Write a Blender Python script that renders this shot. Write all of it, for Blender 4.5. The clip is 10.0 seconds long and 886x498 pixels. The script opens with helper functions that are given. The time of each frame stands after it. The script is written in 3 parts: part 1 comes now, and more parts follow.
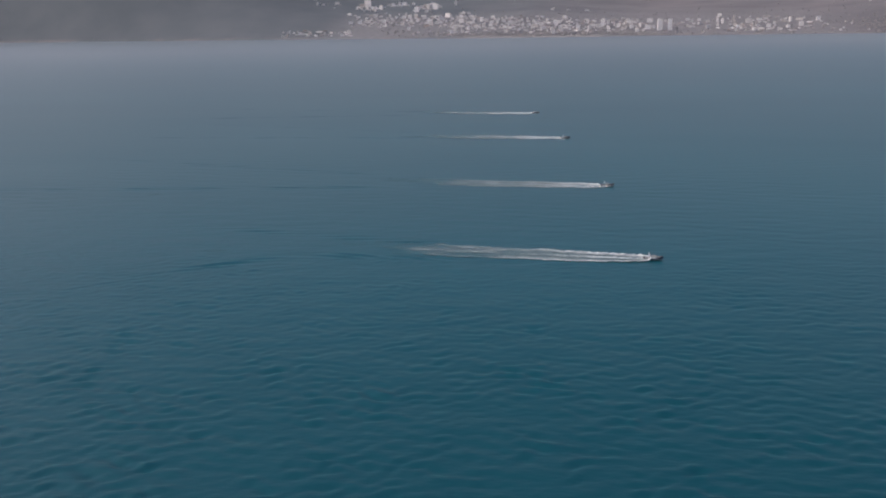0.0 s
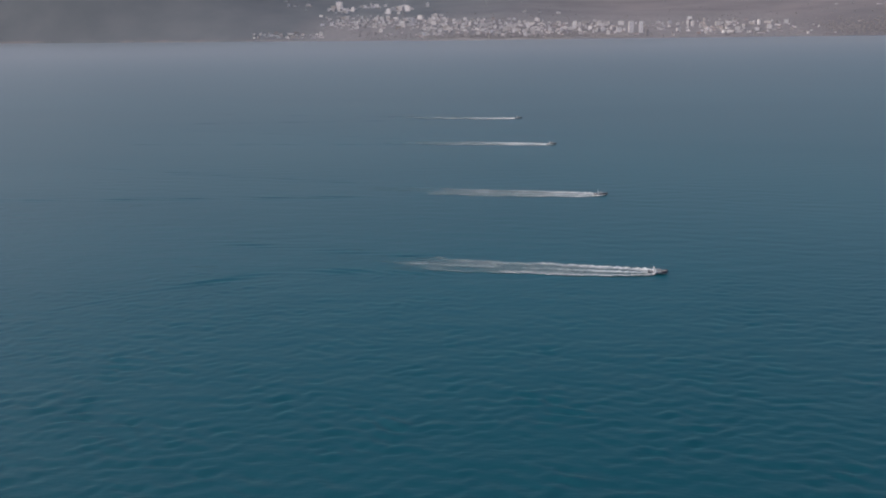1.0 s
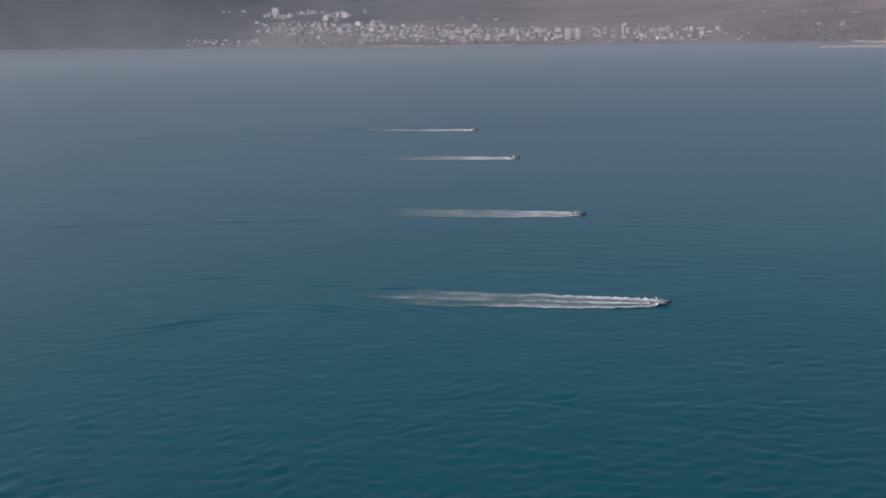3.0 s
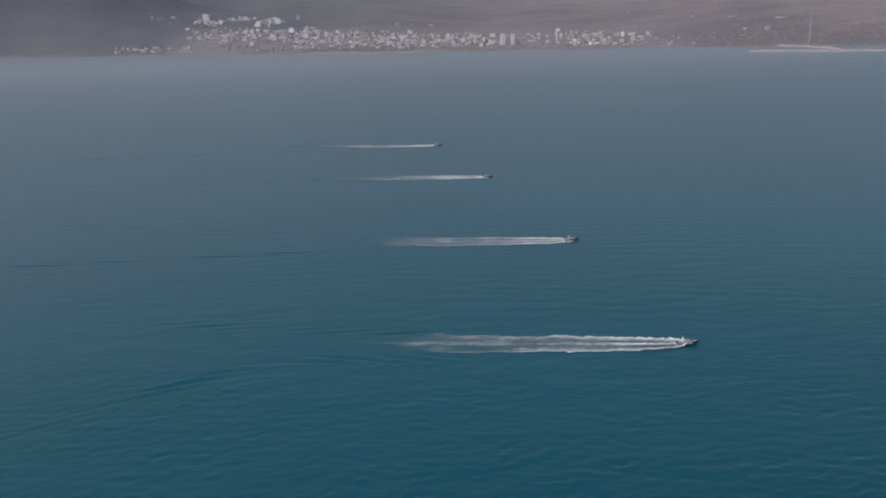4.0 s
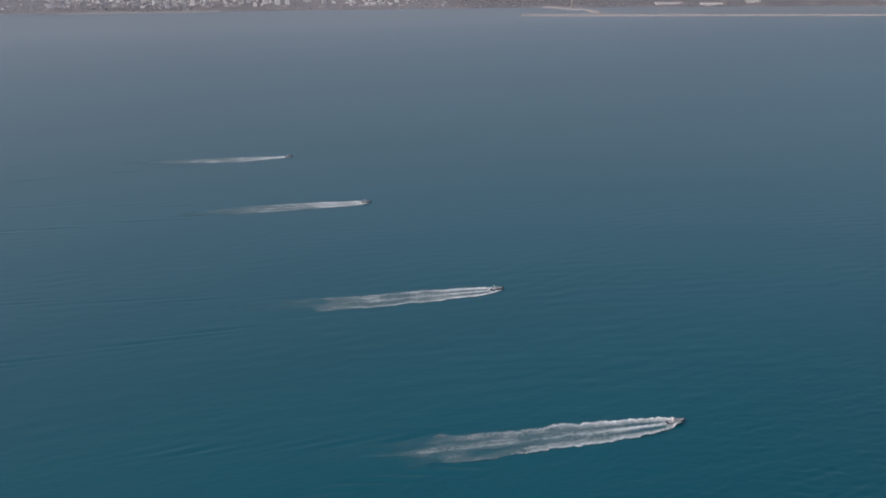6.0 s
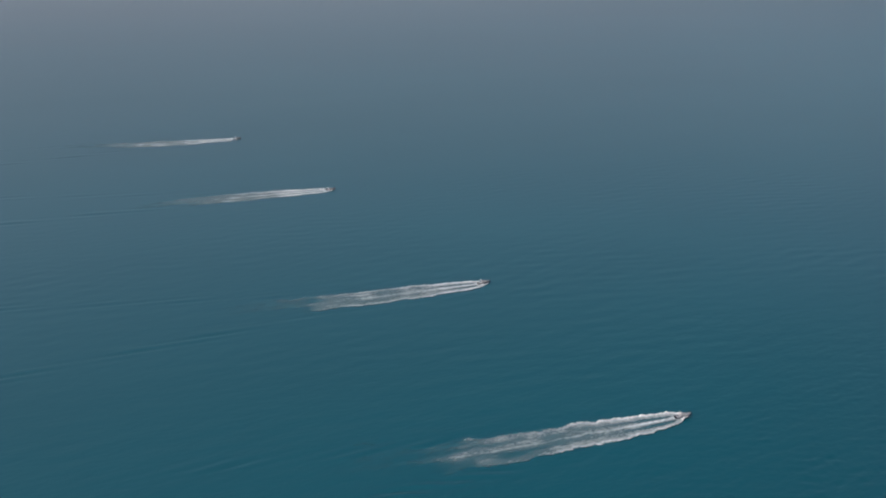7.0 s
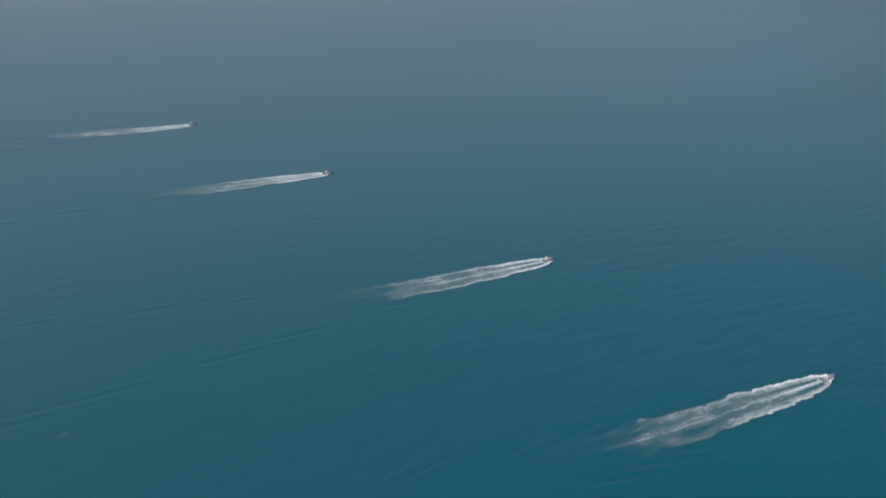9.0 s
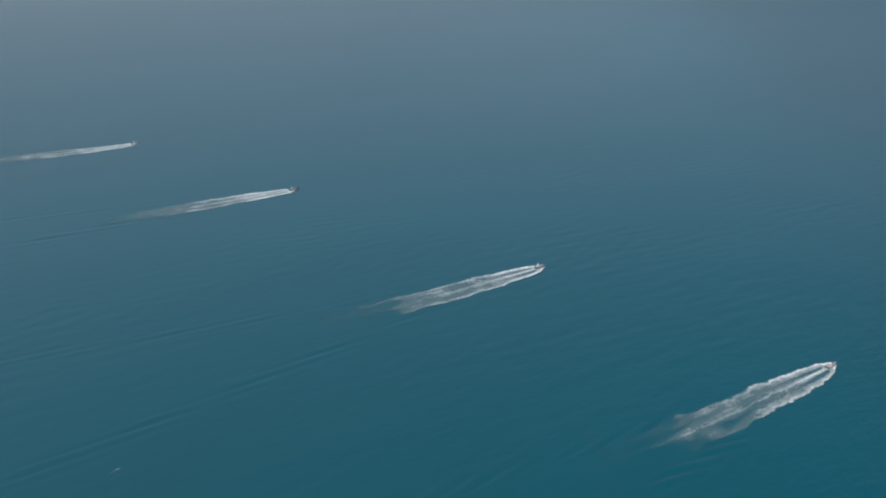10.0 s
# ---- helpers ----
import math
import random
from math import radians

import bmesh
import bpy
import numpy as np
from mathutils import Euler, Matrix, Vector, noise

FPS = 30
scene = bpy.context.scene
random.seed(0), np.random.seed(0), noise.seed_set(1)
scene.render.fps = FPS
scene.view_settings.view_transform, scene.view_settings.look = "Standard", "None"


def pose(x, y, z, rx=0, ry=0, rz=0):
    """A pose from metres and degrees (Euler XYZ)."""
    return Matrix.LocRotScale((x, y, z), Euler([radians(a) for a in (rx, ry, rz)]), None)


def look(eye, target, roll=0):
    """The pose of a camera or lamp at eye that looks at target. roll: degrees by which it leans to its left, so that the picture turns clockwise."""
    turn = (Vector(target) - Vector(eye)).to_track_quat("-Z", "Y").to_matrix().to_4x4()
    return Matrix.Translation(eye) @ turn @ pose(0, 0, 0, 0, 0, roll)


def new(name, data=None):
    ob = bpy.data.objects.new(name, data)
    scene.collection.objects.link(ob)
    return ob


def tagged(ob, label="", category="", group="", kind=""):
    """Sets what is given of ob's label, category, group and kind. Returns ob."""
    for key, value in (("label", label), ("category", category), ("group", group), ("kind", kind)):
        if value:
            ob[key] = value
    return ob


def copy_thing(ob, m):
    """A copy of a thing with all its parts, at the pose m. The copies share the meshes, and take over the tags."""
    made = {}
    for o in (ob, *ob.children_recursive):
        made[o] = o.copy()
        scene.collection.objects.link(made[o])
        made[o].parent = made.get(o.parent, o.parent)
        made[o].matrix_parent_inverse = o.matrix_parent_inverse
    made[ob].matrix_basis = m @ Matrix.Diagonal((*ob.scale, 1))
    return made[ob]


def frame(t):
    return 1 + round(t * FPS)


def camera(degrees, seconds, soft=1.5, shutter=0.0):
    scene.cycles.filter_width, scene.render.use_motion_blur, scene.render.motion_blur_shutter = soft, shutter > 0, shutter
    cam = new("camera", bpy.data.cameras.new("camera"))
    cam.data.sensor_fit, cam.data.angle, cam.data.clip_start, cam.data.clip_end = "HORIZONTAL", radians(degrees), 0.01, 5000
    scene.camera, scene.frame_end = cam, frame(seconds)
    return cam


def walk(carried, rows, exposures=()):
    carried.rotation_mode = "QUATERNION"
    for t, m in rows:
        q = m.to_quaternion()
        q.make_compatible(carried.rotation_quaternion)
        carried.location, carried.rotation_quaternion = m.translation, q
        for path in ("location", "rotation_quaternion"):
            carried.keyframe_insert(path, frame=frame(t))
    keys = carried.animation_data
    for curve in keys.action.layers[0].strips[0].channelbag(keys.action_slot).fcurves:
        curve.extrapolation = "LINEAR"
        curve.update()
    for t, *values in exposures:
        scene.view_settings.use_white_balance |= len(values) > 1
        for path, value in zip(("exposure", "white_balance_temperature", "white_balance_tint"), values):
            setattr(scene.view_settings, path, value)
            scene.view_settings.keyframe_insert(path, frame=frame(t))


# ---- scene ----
# The boats and their wakes stand still; x is abeam of the first view, y ahead, sea level at z = 0.
PATH = [
    (0, 33.73, 23.18, 59.81, 5.38, -14.58, 0.74),
    (0.5, 29.53, 26.20, 60.55, 4.43, -14.50, 0.65),
    (1, 25.89, 29.39, 61.63, 3.50, -14.50, 0.61),
    (1.5, 22.58, 32.30, 62.24, 2.54, -14.42, 0.63),
    (2, 19.65, 35.58, 63.27, 1.56, -14.36, 0.71),
    (3.5, 6.25, 52.92, 65.75, -2.44, -14.06, 0.64),
    (4, -4.66, 60.94, 69.92, -5.03, -13.93, 0.78),
    (4.5, -16.98, 68.55, 76.73, -7.92, -13.67, 0.48),
    (5, -29.04, 74.18, 84.06, -11.26, -13.91, 0.40),
    (5.5, -40.24, 79.71, 92.58, -15.79, -15.24, 0.33),
    (7, -79.39, 92.80, 116.50, -26.14, -19.54, -0.96),
    (7.5, -94.28, 103.46, 115.80, -28.47, -19.77, -1.52),
    (8, -107.65, 116.72, 112.72, -31.21, -20.16, -1.54),
    (8.5, -120.53, 130.27, 110.08, -33.38, -20.33, -1.29),
    (9, -134.34, 142.39, 107.99, -36.19, -20.29, -1.26),
    (9.5, -148.22, 154.06, 108.19, -39.40, -19.89, -1.35),
    (10, -163.49, 162.65, 109.46, -43.64, -19.54, -1.33),
]
cam = camera(54.0, 10.0, soft=2.1)
walk(cam, [(t, pose(x, y, z, 90 + p, r, yaw)) for t, x, y, z, yaw, p, r in PATH], exposures=[(0, 1.14, 6760, 22), (3.5, 1.05, 6720, 22), (5.5, 1.005, 6600, 20), (7.0, 1.22, 6760, 18), (8.0, 1.25, 6580, 13), (9.0, 1.28, 6420, 11), (10, 1.30, 6400, 10)])

# ---- light: a hazy high overcast, the sun veiled behind it, behind the viewer's left shoulder ----
SUN_AZ, SUN_EL = radians(-103), radians(40)   # azimuth from +y towards +x
world = bpy.data.worlds.new("hazy_sky")
scene.world = world
world.use_nodes = True
wn = world.node_tree
sky = wn.nodes.new("ShaderNodeTexSky")
sky.sky_type, sky.sun_disc = "NISHITA", False
sky.sun_elevation, sky.sun_rotation = SUN_EL, SUN_AZ
sky.air_density, sky.dust_density, sky.ozone_density = 1.0, 6.5, 1.0
wn.links.new(sky.outputs[0], wn.nodes["Background"].inputs[0])
wn.nodes["Background"].inputs[1].default_value = 0.08
sun = new("sun", bpy.data.lights.new("sun", "SUN"))
sun.data.energy, sun.data.angle, sun.data.color = 0.58, radians(15), (1.0, 0.96, 0.91)
sun_dir = Vector((math.sin(SUN_AZ) * math.cos(SUN_EL), math.cos(SUN_AZ) * math.cos(SUN_EL), math.sin(SUN_EL)))
sun.matrix_world = look(sun_dir * 500, (0, 0, 0))


# ---- materials ----
def material(name, color, rough=0.7, metal=0.0, ior=1.5):
    m = bpy.data.materials.new(name)
    m.use_nodes = True
    p = m.node_tree.nodes["Principled BSDF"]
    p.inputs["Base Color"].default_value = (*color, 1)
    p.inputs["Roughness"].default_value, p.inputs["Metallic"].default_value = rough, metal
    p.inputs["IOR"].default_value = ior
    return m, m.node_tree, p


def noise_node(nt, scale, detail=4.0, rough=0.55, coord="Object", stretch=(1, 1, 1), turn=0.0):
    tc, mp, nz = (nt.nodes.new(k) for k in ("ShaderNodeTexCoord", "ShaderNodeMapping", "ShaderNodeTexNoise"))
    mp.inputs["Scale"].default_value = stretch
    mp.inputs["Rotation"].default_value = (0, 0, turn)
    nz.inputs["Scale"].default_value, nz.inputs["Detail"].default_value, nz.inputs["Roughness"].default_value = scale, detail, rough
    nt.links.new(tc.outputs[coord], mp.inputs[0])
    nt.links.new(mp.outputs[0], nz.inputs["Vector"])
    return nz.outputs["Fac"]


def ramp(nt, fac, stops):
    r = nt.nodes.new("ShaderNodeValToRGB")
    while len(r.color_ramp.elements) < len(stops):
        r.color_ramp.elements.new(0.5)
    for e, (at, c) in zip(r.color_ramp.elements, stops):
        e.position, e.color = at, (*c, 1) if len(c) == 3 else c
    nt.links.new(fac, r.inputs[0])
    return r.outputs[0]


def calc(nt, op, a, b=None, c=None):
    n = nt.nodes.new("ShaderNodeMath")
    n.operation = op
    for k, v in enumerate((a, b, c)):
        if v is None:
            continue
        if isinstance(v, (int, float)):
            n.inputs[k].default_value = v
        else:
            nt.links.new(v, n.inputs[k])
    return n.outputs[0]


def bump(nt, p, height, strength, distance):
    b = nt.nodes.new("ShaderNodeBump")
    b.inputs["Strength"].default_value, b.inputs["Distance"].default_value = strength, distance
    nt.links.new(height, b.inputs["Height"])
    nt.links.new(b.outputs[0], p.inputs["Normal"])
    return b


def mottled(name, a, b, scale, rough=0.8, bump_at=None, random_tone=0.0):
    """Two tones mixed at two scales, with fine relief, and a tone of its own for each object."""
    m, nt, p = material(name, a, rough)
    big, small = noise_node(nt, scale, 5), noise_node(nt, scale * 7, 3)
    f = calc(nt, "ADD", calc(nt, "MULTIPLY", big, 0.65), calc(nt, "MULTIPLY", small, 0.35))
    col = ramp(nt, f, [(0.32, a), (0.68, b)])
    if random_tone:
        oi, hsv = nt.nodes.new("ShaderNodeObjectInfo"), nt.nodes.new("ShaderNodeHueSaturation")
        nt.links.new(calc(nt, "ADD", calc(nt, "MULTIPLY", oi.outputs["Random"], random_tone), 1 - random_tone), hsv.inputs["Value"])
        nt.links.new(col, hsv.inputs["Color"])
        col = hsv.outputs[0]
    nt.links.new(col, p.inputs["Base Color"])
    if bump_at:
        bump(nt, p, small, 0.5, bump_at)
    return m


def sea_material():
    m, nt, p = material("sea_water", (0.01, 0.09, 0.12), 0.12, ior=1.333)
    drift = noise_node(nt, 0.0035, 4, 0.5, stretch=(0.5, 1.0, 1))
    clear = ramp(nt, drift, [(0.3, (0.0014, 0.0535, 0.0765)), (0.7, (0.0022, 0.0670, 0.0945))])
    swell = noise_node(nt, 0.17, 3, 0.5, stretch=(0.4, 1.0, 1), turn=0.15)
    chop = noise_node(nt, 0.7, 3, 0.6, stretch=(0.6, 1.0, 1), turn=-0.2)
    h = calc(nt, "ADD", calc(nt, "MULTIPLY", swell, 0.95), calc(nt, "MULTIPLY", chop, 0.15))
    b = bump(nt, p, h, 0.42, 0.9)
    # the open water beyond the boats lies calmer
    geo, off, dist = (nt.nodes.new(k) for k in ("ShaderNodeNewGeometry", "ShaderNodeVectorMath", "ShaderNodeVectorMath"))
    off.operation, dist.operation = "SUBTRACT", "LENGTH"
    off.inputs[1].default_value = (0, 125, 0)
    nt.links.new(geo.outputs["Position"], off.inputs[0])
    nt.links.new(off.outputs[0], dist.inputs[0])
    d = dist.outputs["Value"]

    def fade(reach):
        return calc(nt, "EXPONENT", calc(nt, "MULTIPLY", calc(nt, "POWER", calc(nt, "DIVIDE", d, reach), 2.0), -1.0))
    nt.links.new(calc(nt, "MULTIPLY", fade(195), 0.7), b.inputs["Strength"])
    # the ruffled water near the boats mirrors less than the calm beyond
    nt.links.new(calc(nt, "MULTIPLY_ADD", fade(420), -0.11, 0.34), p.inputs["Specular IOR Level"])
    # haze over the far sea is put into its colour, paler towards shore
    sea_haze, tint = nt.nodes.new("ShaderNodeMapRange"), nt.nodes.new("ShaderNodeMix")
    sea_haze.inputs[1].default_value, sea_haze.inputs[2].default_value = 220, 2300
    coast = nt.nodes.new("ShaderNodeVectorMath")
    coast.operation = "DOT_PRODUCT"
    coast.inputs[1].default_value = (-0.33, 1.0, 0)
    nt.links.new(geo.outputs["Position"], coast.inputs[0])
    nt.links.new(coast.outputs["Value"], sea_haze.inputs[0])
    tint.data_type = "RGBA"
    nt.links.new(sea_haze.outputs[0], tint.inputs[0])
    # dimmer sky light to the south-east is put into the base colour, darker there
    dim_axis, dark, dim_range = (nt.nodes.new(k) for k in ("ShaderNodeVectorMath", "ShaderNodeMix", "ShaderNodeMapRange"))
    dim_axis.operation, dark.data_type = "DOT_PRODUCT", "RGBA"
    dim_axis.inputs[1].default_value = (1.0, -1.5, 0)
    nt.links.new(geo.outputs["Position"], dim_axis.inputs[0])
    dim_range.inputs[1].default_value, dim_range.inputs[2].default_value, dim_range.inputs[4].default_value = -320, -90, 0.30
    nt.links.new(dim_axis.outputs["Value"], dim_range.inputs[0])
    nt.links.new(dim_range.outputs[0], dark.inputs[0])
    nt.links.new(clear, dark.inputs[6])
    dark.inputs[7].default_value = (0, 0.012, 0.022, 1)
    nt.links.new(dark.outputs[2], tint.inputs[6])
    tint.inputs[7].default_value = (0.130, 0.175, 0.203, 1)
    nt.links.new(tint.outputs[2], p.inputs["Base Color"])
    gust = noise_node(nt, 0.012, 3, 0.5, stretch=(0.35, 1, 1))
    far = calc(nt, "MULTIPLY_ADD", fade(1700), -0.08, 0.08)
    nt.links.new(calc(nt, "ADD", far, calc(nt, "MULTIPLY_ADD", calc(nt, "MULTIPLY", calc(nt, "SUBTRACT", gust, 0.5), fade(650)), 0.05, 0.30)), p.inputs["Roughness"])
    return m


def foam_material():
    m, nt, p = material("sea_foam", (0.6, 0.6, 0.6), 0.9)
    at = nt.nodes.new("ShaderNodeAttribute")
    at.attribute_name = "foam_cover"
    fine = noise_node(nt, 2.0, 5, 0.7, stretch=(0.45, 1, 1))
    wide = noise_node(nt, 0.5, 4, 0.6, stretch=(0.3, 1, 1))
    n = calc(nt, "ADD", calc(nt, "MULTIPLY", fine, 0.75), calc(nt, "MULTIPLY", wide, 0.45))
    d = calc(nt, "ADD", at.outputs["Fac"], calc(nt, "MULTIPLY", calc(nt, "SUBTRACT", n, 0.6), 0.95))
    mr = nt.nodes.new("ShaderNodeMapRange")
    mr.interpolation_type = "SMOOTHSTEP"
    mr.inputs[1].default_value, mr.inputs[2].default_value, mr.inputs[4].default_value = 0.0, 0.95, 0.97
    nt.links.new(d, mr.inputs[0])
    nt.links.new(mr.outputs[0], p.inputs["Alpha"])
    nt.links.new(ramp(nt, d, [(0.28, (0.050, 0.150, 0.186)), (0.60, (0.168, 0.236, 0.260)), (0.90, (0.318, 0.386, 0.414)), (1.15, (0.485, 0.580, 0.625))]), p.inputs["Base Color"])
    bump(nt, p, n, 0.5, 0.35)
    return m


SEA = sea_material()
FOAM = foam_material()
HULL = mottled("hull_paint", (0.022, 0.045, 0.070), (0.038, 0.068, 0.098), 1.2, 0.35)
DECK = mottled("deck_paint", (0.15, 0.18, 0.20), (0.20, 0.23, 0.25), 1.5, 0.6)
HOUSE_GREY = mottled("house_paint", (0.15, 0.18, 0.20), (0.20, 0.235, 0.25), 1.5, 0.5)
MAST_WHITE = mottled("mast_paint", (0.62, 0.63, 0.64), (0.78, 0.78, 0.78), 2.0, 0.45)
RUBBER = mottled("rubber", (0.016, 0.021, 0.028), (0.03, 0.037, 0.046), 3.0, 0.75)
GLASS = material("dark_glass", (0.015, 0.02, 0.025), 0.08)[0]


def hillside_material():
    """Dense grey-green scrub in the west, dry brownish fields in strips towards the east, with haze put into the tones.
    """
    m, nt, p = material("hazed_scrub_hillside", (0.1, 0.1, 0.1), 0.95)
    big, strips = noise_node(nt, 0.006, 5), noise_node(nt, 0.012, 4, 0.6, stretch=(0.22, 1, 1))
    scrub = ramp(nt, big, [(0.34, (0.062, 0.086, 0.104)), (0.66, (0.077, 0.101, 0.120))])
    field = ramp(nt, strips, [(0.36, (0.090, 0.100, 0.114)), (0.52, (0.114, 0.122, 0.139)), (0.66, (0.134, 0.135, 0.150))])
    geo, sep, east, mix = (nt.nodes.new(k) for k in ("ShaderNodeNewGeometry", "ShaderNodeSeparateXYZ", "ShaderNodeMapRange", "ShaderNodeMix"))
    nt.links.new(geo.outputs["Position"], sep.inputs[0])
    nt.links.new(calc(nt, "ADD", sep.outputs[0], calc(nt, "MULTIPLY", big, 500)), east.inputs[0])
    east.inputs[1].default_value, east.inputs[2].default_value = -100, 900
    mix.data_type = "RGBA"
    nt.links.new(east.outputs[0], mix.inputs[0])
    nt.links.new(scrub, mix.inputs[6])
    nt.links.new(field, mix.inputs[7])
    # yards, lanes and small roofs mottle the ground of the town
    yards, lived, width = noise_node(nt, 0.05, 3, 0.7), nt.nodes.new("ShaderNodeMapRange"), nt.nodes.new("ShaderNodeMix")
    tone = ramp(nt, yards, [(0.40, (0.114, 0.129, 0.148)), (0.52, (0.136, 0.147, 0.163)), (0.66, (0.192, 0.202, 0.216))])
    lived.inputs[1].default_value, lived.inputs[2].default_value = 115, 70
    nt.links.new(sep.outputs[2], lived.inputs[0])
    span = nt.nodes.new("ShaderNodeMapRange")
    span.inputs[1].default_value, span.inputs[2].default_value = -900, -700
    nt.links.new(sep.outputs[0], span.inputs[0])
    ends = nt.nodes.new("ShaderNodeMapRange")
    ends.inputs[1].default_value, ends.inputs[2].default_value = 1500, 1250
    nt.links.new(sep.outputs[0], ends.inputs[0])
    width.data_type = "RGBA"
    nt.links.new(calc(nt, "MULTIPLY", calc(nt, "MULTIPLY", lived.outputs[0], 0.75), calc(nt, "MULTIPLY", span.outputs[0], ends.outputs[0])), width.inputs[0])
    nt.links.new(mix.outputs[2], width.inputs[6])
    nt.links.new(tone, width.inputs[7])
    mix = width
    # the wooded slope behind the harbour
    canopy, grove = noise_node(nt, 0.02, 4, 0.6, stretch=(0.35, 1, 1)), nt.nodes.new("ShaderNodeMix")
    begin, crown = nt.nodes.new("ShaderNodeMapRange"), nt.nodes.new("ShaderNodeMapRange")
    begin.inputs[1].default_value, begin.inputs[2].default_value = 1300, 1550
    crown.inputs[1].default_value, crown.inputs[2].default_value = 95, 70
    nt.links.new(sep.outputs[0], begin.inputs[0])
    nt.links.new(sep.outputs[2], crown.inputs[0])
    shade = nt.nodes.new("ShaderNodeMapRange")
    shade.inputs[1].default_value, shade.inputs[2].default_value = 0.34, 0.5
    nt.links.new(canopy, shade.inputs[0])
    grove.data_type = "RGBA"
    nt.links.new(calc(nt, "MULTIPLY", shade.outputs[0], calc(nt, "MULTIPLY", begin.outputs[0], crown.outputs[0])), grove.inputs[0])
    nt.links.new(mix.outputs[2], grove.inputs[6])
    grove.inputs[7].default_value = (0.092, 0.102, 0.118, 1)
    mix = grove
    # bare pale earth in patches low on the shore
    low, patch, sand = nt.nodes.new("ShaderNodeMapRange"), noise_node(nt, 0.012, 3, 0.5, stretch=(0.4, 1, 1)), nt.nodes.new("ShaderNodeMix")
    low.inputs[1].default_value, low.inputs[2].default_value = 9, 2
    nt.links.new(sep.outputs[2], low.inputs[0])
    sand.data_type = "RGBA"
    spots = nt.nodes.new("ShaderNodeMapRange")
    spots.inputs[1].default_value, spots.inputs[2].default_value = 0.45, 0.6
    nt.links.new(patch, spots.inputs[0])
    nt.links.new(calc(nt, "MULTIPLY", low.outputs[0], spots.outputs[0]), sand.inputs[0])
    nt.links.new(mix.outputs[2], sand.inputs[6])
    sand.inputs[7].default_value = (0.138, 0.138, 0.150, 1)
    nt.links.new(sand.outputs[2], p.inputs["Base Color"])
    return m


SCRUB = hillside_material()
# haze before the far hills is put into their pale blue-grey tones
HAZED_HILLS = mottled("hazed_far_hills", (0.146, 0.170, 0.203), (0.172, 0.195, 0.226), 0.0015, 0.95)
PLASTER = mottled("white_plaster", (0.68, 0.72, 0.76), (0.80, 0.83, 0.86), 0.12, 0.85, random_tone=0.32)
CREAM = mottled("cream_plaster", (0.43, 0.445, 0.46), (0.54, 0.55, 0.555), 0.12, 0.85, random_tone=0.4)
ROOF = mottled("flat_roof", (0.30, 0.30, 0.30), (0.46, 0.45, 0.44), 0.2, 0.9, random_tone=0.4)
TILE = mottled("clay_roof", (0.20, 0.135, 0.115), (0.27, 0.18, 0.15), 0.25, 0.9, random_tone=0.3)
SHED = mottled("white_sheeting", (0.36, 0.37, 0.385), (0.46, 0.465, 0.475), 0.05, 0.6)
STONE = mottled("breakwater_stone", (0.16, 0.165, 0.17), (0.26, 0.265, 0.27), 0.15, 0.95, bump_at=0.3)
STEEL = mottled("grey_steel", (0.22, 0.225, 0.235), (0.27, 0.27, 0.28), 0.2, 0.5)
# foliage lifted and blued: the haze before the trees is in the colour
LEAVES = mottled("hazed_foliage", (0.170, 0.182, 0.198), (0.195, 0.204, 0.216), 0.03, 0.95)
# window tone raised to pale grey, carrying the haze over the town
WINDOWS = mottled("hazed_windows", (0.28, 0.295, 0.315), (0.36, 0.37, 0.39), 0.4, 0.4)


# ---- mesh helpers ----
def mesh_of(name, verts, faces, mats, smooth=False):
    me = bpy.data.meshes.new(name)
    me.from_pydata([tuple(map(float, v)) for v in verts], [], faces)
    for m in mats:
        me.materials.append(m)
    if smooth:
        me.polygons.foreach_set("use_smooth", [True] * len(me.polygons))
    me.update()
    return me


def sheet(name, X, Y, Z, mats, lowest=None):
    """A mesh from three arrays of one shape: a grid of quads, but for those that lie wholly below the lowest height."""
    r, c = X.shape
    co = np.stack([X, Y, Z], -1).reshape(-1, 3).astype(np.float32)
    i = np.arange(r * c).reshape(r, c)
    q = np.stack([i[:-1, :-1], i[:-1, 1:], i[1:, 1:], i[1:, :-1]], -1).reshape(-1, 4).astype(np.int32)
    if lowest is not None:
        q = q[co[q, 2].max(1) > lowest]
    me = bpy.data.meshes.new(name)
    me.vertices.add(len(co))
    me.vertices.foreach_set("co", co.ravel())
    me.loops.add(q.size)
    me.loops.foreach_set("vertex_index", q.ravel())
    me.polygons.add(len(q))
    me.polygons.foreach_set("loop_start", np.arange(0, q.size, 4, dtype=np.int32))
    for m in mats:
        me.materials.append(m)
    me.update(calc_edges=True)
    me.polygons.foreach_set("use_smooth", [True] * len(q))
    return me


def part(name, bm, mat, parent, label=""):
    me = bpy.data.meshes.new(name)
    bm.normal_update()
    bm.to_mesh(me)
    bm.free()
    for m in mat if isinstance(mat, (list, tuple)) else [mat]:
        me.materials.append(m)
    ob = new(name, me)
    ob.parent = parent
    return tagged(ob, label)


def box(bm, x0, x1, y0, y1, z0, z1, taper=0.0):
    v = [bm.verts.new((x, y, z)) for z, k in ((z0, 0), (z1, taper)) for x, y in
         ((x0 + k, y0 + k), (x1 - k, y0 + k), (x1 - k, y1 - k), (x0 + k, y1 - k))]
    out = [bm.faces.new([v[i] for i in f]) for f in ((3, 2, 1, 0), (4, 5, 6, 7), (0, 1, 5, 4), (1, 2, 6, 5), (2, 3, 7, 6), (3, 0, 4, 7))]
    return out


